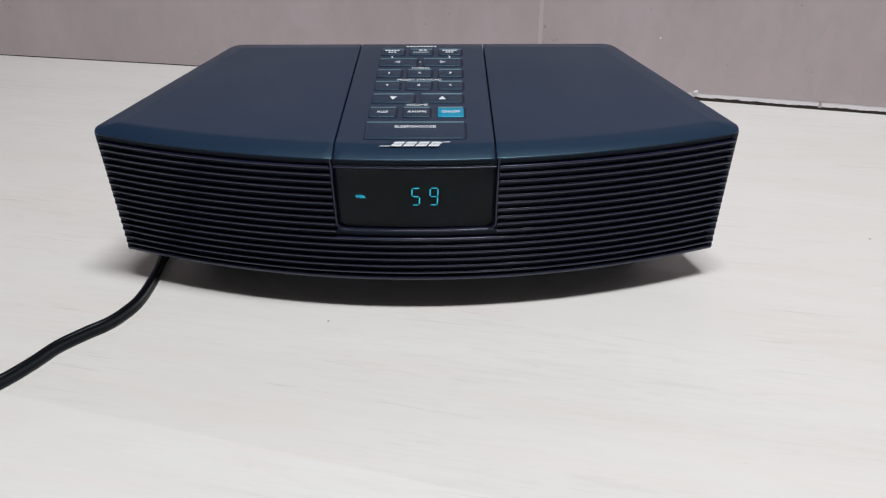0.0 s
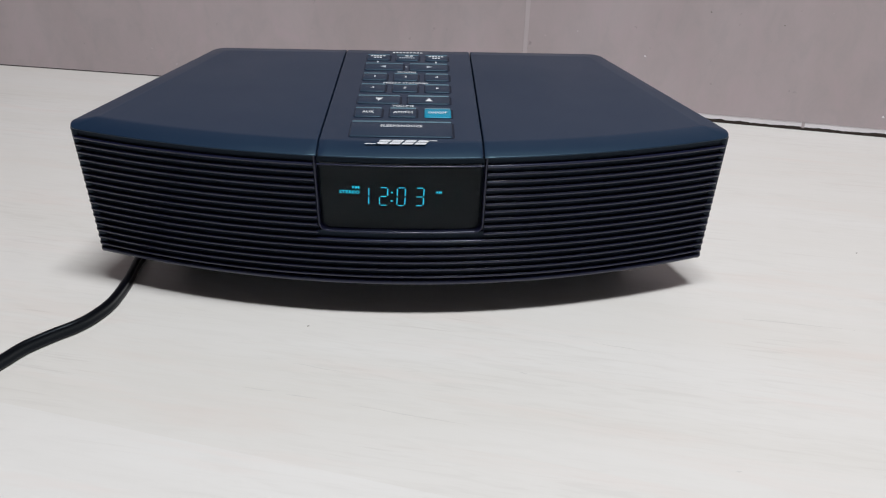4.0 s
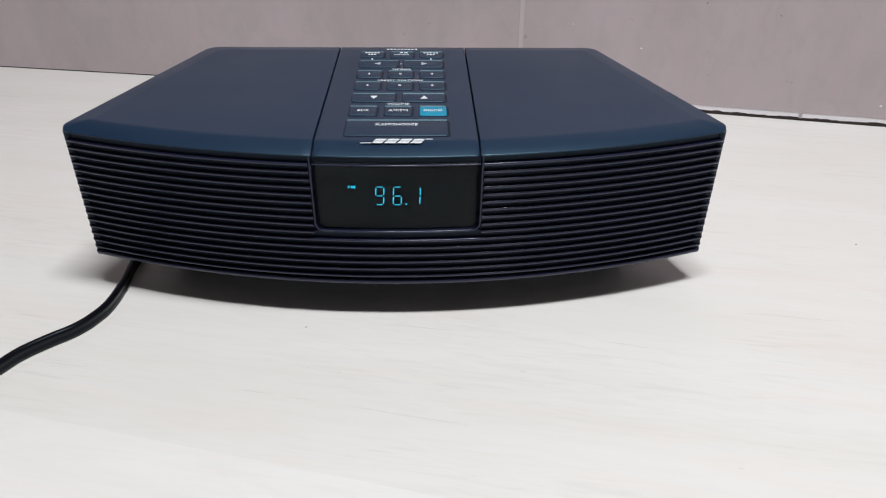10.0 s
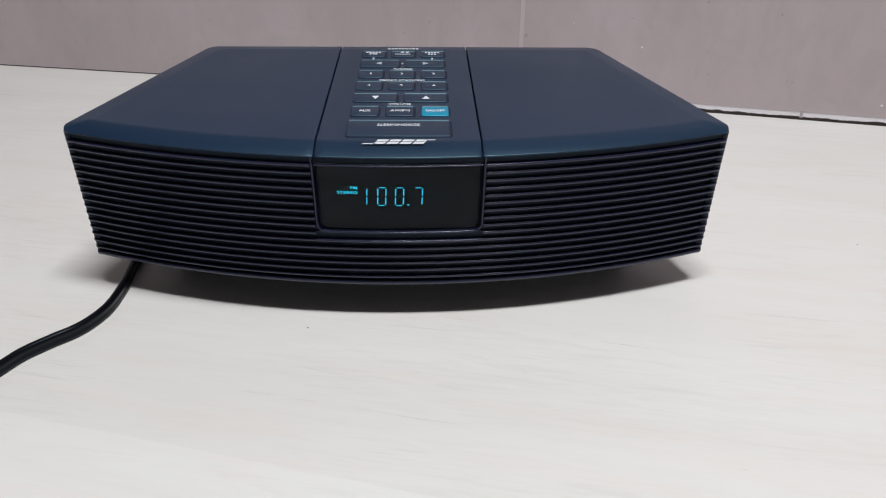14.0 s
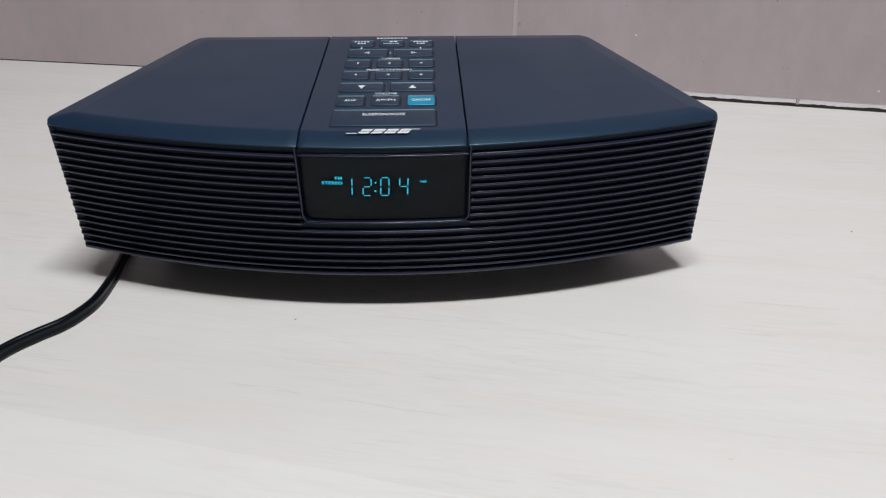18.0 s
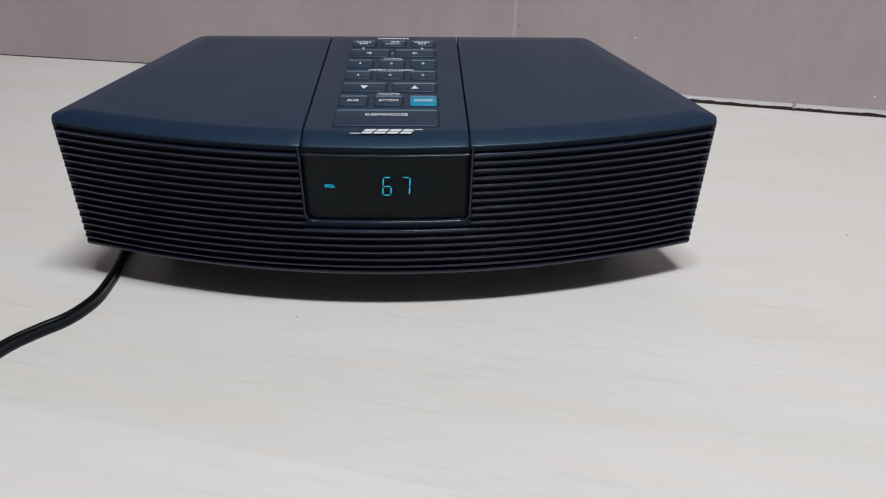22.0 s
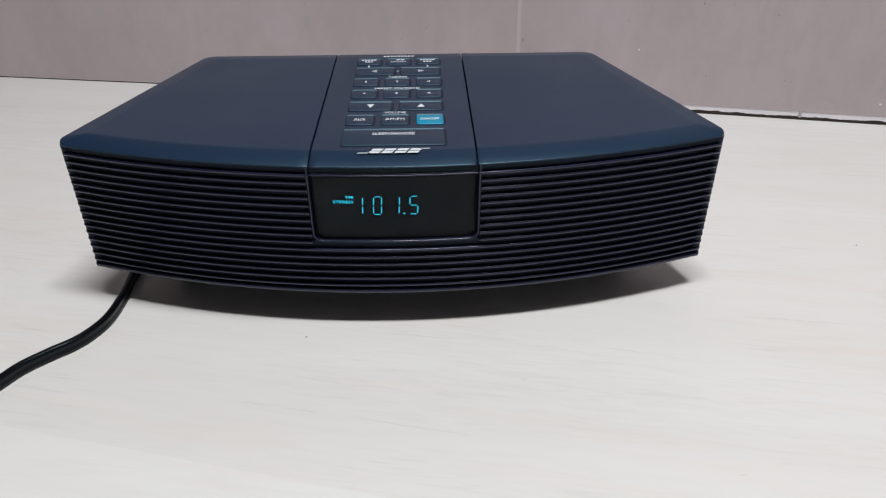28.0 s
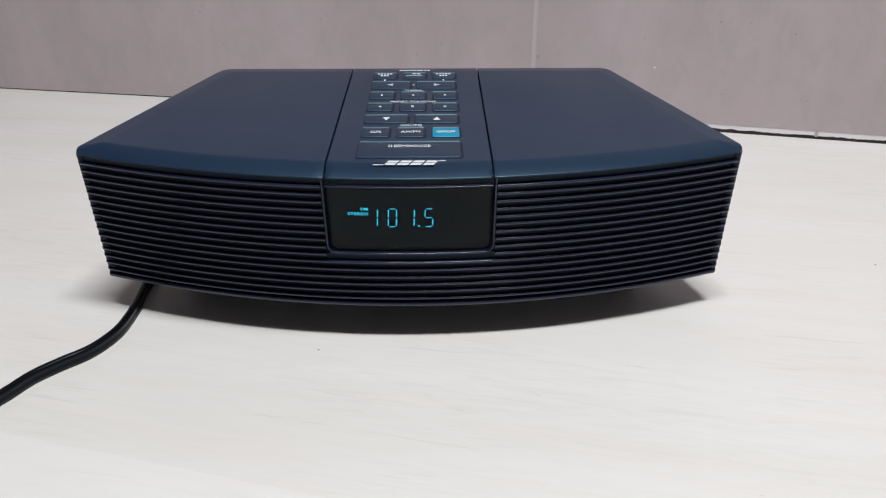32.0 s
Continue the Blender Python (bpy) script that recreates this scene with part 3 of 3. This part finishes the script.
MID, TALL, WIDE = 0.0809, 0.0112, 0.0042


def lights(disp):
    """All bars, points and legends of the display: name of each light to the object and its pose."""
    made = {}

    def put(key, name, bm, x, z, label=""):
        made[key] = (part(name, bm, [UNLIT, LIT], disp, label), face_pose(x, z))

    for d, cx in enumerate(SLOTS):
        for s, (sx, sz, upright) in SEGMENTS.items():
            if d == 0 and s not in "bc":
                continue
            dz = sz * TALL / 2
            length = TALL / 2 - 0.0011 if upright else WIDE - 0.0010
            put(f"{d}{s}", "digit_segment", bar(length, 0.00054, upright), cx + sx * WIDE / 2 + dz * SLANT, MID + dz)
    for key, x, z in ((".", 0.0047, 0.0757), (":u", -0.0046, 0.0835), (":l", -0.0049, 0.0782)):
        bm = bmesh.new()
        box(bm, -0.00045, 0.00045, -0.00045, 0.00045, -0.00015, 0.00015)
        bm.faces.ensure_lookup_table()
        max(bm.faces, key=lambda f: f.calc_center_median().z).material_index = 1
        put(key, "display_point", bm, x, z)
    for key, text, x, z, w, h in (("F", "FM", -0.0235, 0.0862, 0.0036, 0.0018), ("S", "STEREO", -0.0270, 0.0832, 0.0106, 0.0019), ("V", "VOL", -0.0299, 0.0806, 0.0056, 0.0021), ("K", "SEEK", -0.0300, 0.0783, 0.0064, 0.0018), ("A", "AM", 0.0199, 0.0837, 0.0033, 0.0014)):
        put(key, "indicator_legend", plate(w + 0.0002, h + 0.0001, words(text, w, h, 0.02)), x, z)
    for key, x in (("p", -0.0092), ("q", -0.0003), ("r", 0.0098)):
        bm = bmesh.new()
        box(bm, -0.0014, 0.0014, -0.0012, 0.0012, -0.00015, 0.00008)
        for x0, x1, y0, y1 in ((-0.0014, 0.0014, 0.0006, 0.0012), (-0.0014, 0.0014, -0.0012, -0.0006), (-0.0014, -0.0006, -0.0006, 0.0006), (0.0006, 0.0014, -0.0006, 0.0006)):
            bm.faces.new([bm.verts.new((a, b, 0.00014)) for a, b in ((x0, y0), (x1, y0), (x1, y1), (x0, y1))]).material_index = 1
        put(key, "preset_marker", bm, x, 0.0719)
    # two small digits added beside the time, with a faint ghost glow put in
    for cx, on in ((0.0188, "afgcd"), (0.0288, "abc")):
        for k in on:
            sx, sz, upright = SEGMENTS[k]
            dz = sz * 0.0042
            ob = part("ghost_segment", bar(0.0036 if upright else 0.0032, 0.00055, upright), [UNLIT, FAINT], disp)
            ob.matrix_basis = face_pose(cx + sx * 0.0018 + dz * SLANT, MID + dz) @ pose(0, 0, -0.00028)
    return made


def key_cap(name, x0, x1, y0, y1, mat, radio, label="", h=0.0007):
    w, d, cx, cy = x1 - x0, y1 - y0, (x0 + x1) / 2, (y0 + y1) / 2
    loops = []
    for i, z in ((0.0, TOP - 0.0004), (0.0, TOP + h - 0.0005), (0.0002, TOP + h - 0.0002), (0.0007, TOP + h)):
        loops.append([(cx + a, cy + b, z) for a, b in rounded(w - 2 * i, d - 2 * i, 0.0012 - i * 0.6, 3)])
    ob = smooth(part(name, loops_solid(loops), mat, radio, label), 35)
    return ob


def recess(x0, x1, y0, y1, radio):
    # flat dark plate for the gap; its extra width at right paints the shade
    g = 0.0004
    w = [((x0 + x1) / 2 + 0.0004 + a, (y0 + y1) / 2 - 0.0001 + b) for a, b in rounded(x1 - x0 + 2 * g + 0.0008, y1 - y0 + 2 * g, 0.0015, 3)]
    part("key_gap_shade", loops_solid([[(a, b, z) for a, b in w] for z in (TOP - 0.0005, TOP + 0.00012)]), SHELL, radio, "dark plate for the shaded gap round a key")
    y = y1 + g
    bm = bmesh.new()
    tube(bm, [(Vector((x, y, TOP)), Vector((0, 1, 0)), Vector((0, 0, 1))) for x in (x0 + 0.0004, x1 - 0.0004)], [(-0.0001, 0.0001), (0.0006, 0.0008), (0.0011, 0.0008), (0.0019, 0.0)])
    part("key_lip", bm, KEY, radio, "bevelled lip behind a key")


def print_on(parent, text, x, y, z, w, h, mat=None):
    bm = words(text, w, h)
    bm.transform(Matrix.Translation((x, y, z + 0.00008)))
    return part("printed_legend", bm, mat or PRINT, parent, "white printed lettering")


def print_shape(parent, points, z, mat=None, name="printed_mark"):
    return part(name, loops_solid([[(a, b, z + q) for a, b in points] for q in (0.00002, 0.00009)]), mat or PRINT, parent)


def dashes(parent, x, y, z, w, h, count, mat=None):
    """Lettering too small to read, as a row of plain bars."""
    step = w / count
    for k in range(count):
        a = x - w / 2 + step * k
        print_shape(parent, [(a, y - h / 2), (a + step * 0.72, y - h / 2), (a + step * 0.72, y + h / 2), (a, y + h / 2)], z, mat, "printed_bar")


def controls(radio):
    up = TOP + 0.0007
    dashes(radio, 0, 0.1413, TOP, 0.0212, 0.0020, 9)

    def cap(x0, x1, y0, y1, mat=KEY, label=""):
        recess(x0, x1, y0, y1, radio)
        return key_cap("key", x0, x1, y0, y1, mat, radio, label)

    cols = ((-0.0272, -0.0120), (-0.0078, 0.0074), (0.0118, 0.0268))
    for k, (x0, x1) in enumerate(cols):
        ob = cap(x0, x1, 0.1215, 0.1329)
        c = (x0 + x1) / 2
        if k == 1:
            dashes(ob, c + 0.0016, 0.1309, up, 0.0060, 0.0022, 2)
            dashes(ob, c, 0.1265, up, 0.0105, 0.0021, 7, GREY_PRINT)
        else:
            dashes(ob, c, 0.1305, up, 0.0102, 0.0021, 5)
            dashes(ob, c, 0.1267, up, 0.0058, 0.0021, 3)
    for x in (-0.0195, 0.0190):
        print_shape(radio, [(x - 0.0005, 0.1143), (x + 0.0005, 0.1143), (x + 0.0005, 0.1205), (x - 0.0005, 0.1205)], TOP)
    ob = cap(-0.0272, -0.0024, 0.0995, 0.1130)
    print_shape(ob, [(-0.0176, 0.1064), (-0.0136, 0.1037), (-0.0136, 0.1091)], up, GREY_PRINT, "arrow_mark")
    ob = cap(0.0016, 0.0266, 0.0995, 0.1130)
    print_shape(ob, [(0.0168, 0.1064), (0.0128, 0.1091), (0.0128, 0.1037)], up, GREY_PRINT, "arrow_mark")
    print_shape(radio, [(-0.0009 + 0.0007 * math.cos(q) + 0.0005, 0.1077 + 0.0012 * math.sin(q)) for q in (radians(45 * k) for k in range(8))], TOP + 0.0001, GREY_PRINT)
    print_on(radio, "TUNING", 0, 0.0963, TOP, 0.0118, 0.0030)
    for row, (y0, y1) in enumerate(((0.0780, 0.0911), (0.0557, 0.0691))):
        for k, (x0, x1) in enumerate(cols):
            ob = cap(x0, x1, y0, y1)
            print_on(ob, str(row * 3 + k + 1), (x0 + x1) / 2, (y0 + y1) / 2 + 0.0004, up, 0.0018 if row + k else 0.0009, 0.0030)
    print_on(radio, "PRESET STATIONS", 0, 0.0739, TOP, 0.0276, 0.0030)
    ob = cap(-0.0272, -0.0024, 0.0344, 0.0474)
    print_shape(ob, [(-0.0147, 0.0380), (-0.0125, 0.0434), (-0.0169, 0.0434)], up, PRINT, "arrow_mark")
    ob = cap(0.0018, 0.0264, 0.0344, 0.0474)
    print_shape(ob, [(0.0144, 0.0439), (0.0122, 0.0385), (0.0166, 0.0385)], up, PRINT, "arrow_mark")
    print_on(radio, "VOLUME", -0.0004, 0.0314, TOP, 0.0126, 0.0031)
    for k, ((x0, x1), (text, w)) in enumerate(zip(cols, (("AUX", 0.0066), ("AM/FM", 0.0108), ("ON/OFF", 0.0106)))):
        ob = cap(x0, x1, 0.0120, 0.0257, KEY_TEAL if k == 2 else KEY, "bright teal key" if k == 2 else "")
        print_on(ob, text, (x0 + x1) / 2, 0.0192, up, w, 0.0034, PRINT)
    ob = cap(-0.0275, 0.0268, -0.0179, 0.0037)
    print_on(ob, "SLEEP/SNOOZE", -0.0004, -0.0025, up, 0.0226, 0.0033)
    # the maker's mark, as plain slanted shapes
    z = TOP
    print_shape(radio, [(-0.0186, -0.0272), (-0.0118, -0.0272), (-0.0113, -0.0264), (-0.0178, -0.0264)], z, PRINT, "maker_mark")
    for k in range(4):
        a = -0.0128 + 0.0066 * k
        for y0, y1 in ((-0.0272, -0.0247), (-0.0240, -0.0214)):
            d0, d1 = (y0 + 0.0272) * 0.41, (y1 + 0.0272) * 0.41
            print_shape(radio, [(a + d0, y0), (a + 0.0056 + d0, y0), (a + 0.0056 + d1, y1), (a + d1, y1)], z, PRINT, "maker_mark")
    print_shape(radio, [(0.0136, -0.0222), (0.0184, -0.0222), (0.0190, -0.0214), (0.0139, -0.0214)], z, PRINT, "maker_mark")


def cord(radio):
    keys = [Vector(p) for p in ((-0.150, 0.105, 0.0045), (-0.163, 0.066, 0.0036), (-0.1677, 0.036, 0.0034), (-0.1668, 0.010, 0.0034), (-0.1683, -0.0140, 0.0034), (-0.1735, -0.0290, 0.0034), (-0.1800, -0.0390, 0.0034), (-0.1890, -0.0476, 0.0034), (-0.2000, -0.0600, 0.0034), (-0.2085, -0.0755, 0.0034), (-0.222, -0.094, 0.0034), (-0.255, -0.125, 0.0034), (-0.32, -0.150, 0.0034), (-0.42, -0.165, 0.0034), (-0.60, -0.170, 0.0034))]
    pts = []
    for i in range(len(keys) - 1):
        a, b, c, d = keys[max(i - 1, 0)], keys[i], keys[i + 1], keys[min(i + 2, len(keys) - 1)]
        for k in range(6):
            s = k / 6
            pts.append(0.5 * (2 * b + (c - a) * s + (2 * a - 5 * b + 4 * c - d) * s * s + (3 * b - a - 3 * c + d) * s ** 3))
    pts.append(keys[-1])
    path = []
    for i, p in enumerate(pts):
        t = (pts[min(i + 1, len(pts) - 1)] - pts[max(i - 1, 0)]).normalized()
        across = t.cross(Vector((0, 0, 1))).normalized()
        path.append((p, across, Vector((0, 0, 1))))
    # two round cores joined side by side; the flat cord stands on its edge
    r, rise = 0.0021, 0.0037
    ring = [(r * math.cos(q), rise - 0.0013 + r * math.sin(q)) for q in (radians(-35 + 25 * k) for k in range(11))]
    ring += [(r * math.cos(q), r * math.sin(q) - 0.0013) for q in (radians(145 + 25 * k) for k in range(11))]
    smooth(part("power_cord", tube(bmesh.new(), path, ring), CORD, radio, "black glossy twin mains cord"), 60)


def build_radio():
    radio = tagged(new("radio"), "dark graphite tabletop clock radio with ribbed front, display lit", "radio")
    shell(radio)
    gap = 0.0004
    deck_piece("deck_panel", [(-SEAM - gap, 1)], radio, "smooth graphite deck panel")
    deck_piece("deck_panel", [(SEAM + gap, -1)], radio, "smooth graphite deck panel")
    deck_piece("control_panel", [(SEAM - gap, 1), (-SEAM + gap, -1)], radio, "graphite panel with printed keys")
    grille(radio)
    bezel(radio)
    disp = display(radio)
    controls(radio)
    cord(radio)
    return lights(disp)


room()
table()
backdrop()
LIGHTS = build_radio()

# ---- what the display shows ----
# seconds, the four digits, and the marks that are lit with them
SHOWS = [(0.0, "  59", "V"), (0.1, "  58", "V"), (0.2, "  57", "V"), (0.3, "  55", "V"), (0.8, "  54", "V"), (1.1, "  53", "V"), (1.2, "  52", "V"), (1.3, "  51", "V"),
         (3.4, "1203", ":FSA"), (6.0, " 905", ".F"), (6.6, " 907", ".F"), (6.9, " 909", ".F"), (7.3, " 911", ".FS")]
STEREO_AT = {7.8, 8.2, 8.6, 9.0, 9.2, 9.4, 9.5, 9.6, 9.8, 10.2, 10.6, 11.0, 11.4, 11.6, 11.8, 12.2, 12.3}
for n in range(48):
    at = round(7.6 + 0.1 * n, 1)
    marks = ".F" + ("S" if at in STEREO_AT else "") + ("K" if at > 12.05 else "") + {9.2: "p", 11.0: "q", 11.2: "r"}.get(at, "")
    SHOWS.append((at, f"{913 + 2 * n:4d}", marks))
SHOWS += [(12.4, "1007", ".FS"), (15.5, "1204", ":FSA")]
SHOWS += [(round(18.6 + 0.1 * n, 1), f"  {53 + n}", "V") for n in range(8)]
SHOWS += [(19.8, "  61", "V"), (20.1, "  63", "V"), (20.6, "  64", "V"), (20.9, "  66", "V"), (21.0, "  67", "V"), (22.4, "  66", "V"), (22.6, "  65", "V"), (22.7, "  64", "V"),
          (22.8, "  63", "V"), (22.9, "  62", "V"), (23.0, "  61", "V"), (23.1, "  60", "V"), (23.2, "  59", "V"), (24.8, "1009", ".F"), (25.2, "1011", ".F"), (25.9, "1013", ".F"), (26.3, "1015", ".FS")]


def lit(digits, marks):
    on = {f"{d}{s}" for d, c in enumerate(digits) for s in DIGITS[c]}
    return on | {m for m in marks if m != ":"} | ({":u", ":l"} if ":" in marks else set())


def motions():
    """Each light of the display turns its glowing face forwards when it is lit; else it turns its dark back and sits down into the backing."""
    sink = pose(0, 0, -0.00028)
    states = [(t, lit(d, m)) for t, d, m in SHOWS]
    for key, (ob, m) in LIGHTS.items():
        now = key in states[0][1]
        rows = [(0.0, m if now else m @ sink @ pose(0, 0, 0, 180))]
        for t, on in states[1:]:
            if (key in on) != now:
                now = key in on
                turn = (180, 120, 60, 0) if now else (0, 60, 120, 180)
                for k, a in enumerate(turn):
                    at = t - 0.1 + k / 30
                    if k or at > rows[-1][0] + 0.01:
                        rows.append((at, (m @ sink if a > 150 else m) @ pose(0, 0, 0, a)))
        rows.append((32.0, m if now else m @ sink @ pose(0, 0, 0, 180)))
        walk(ob, rows)


motions()
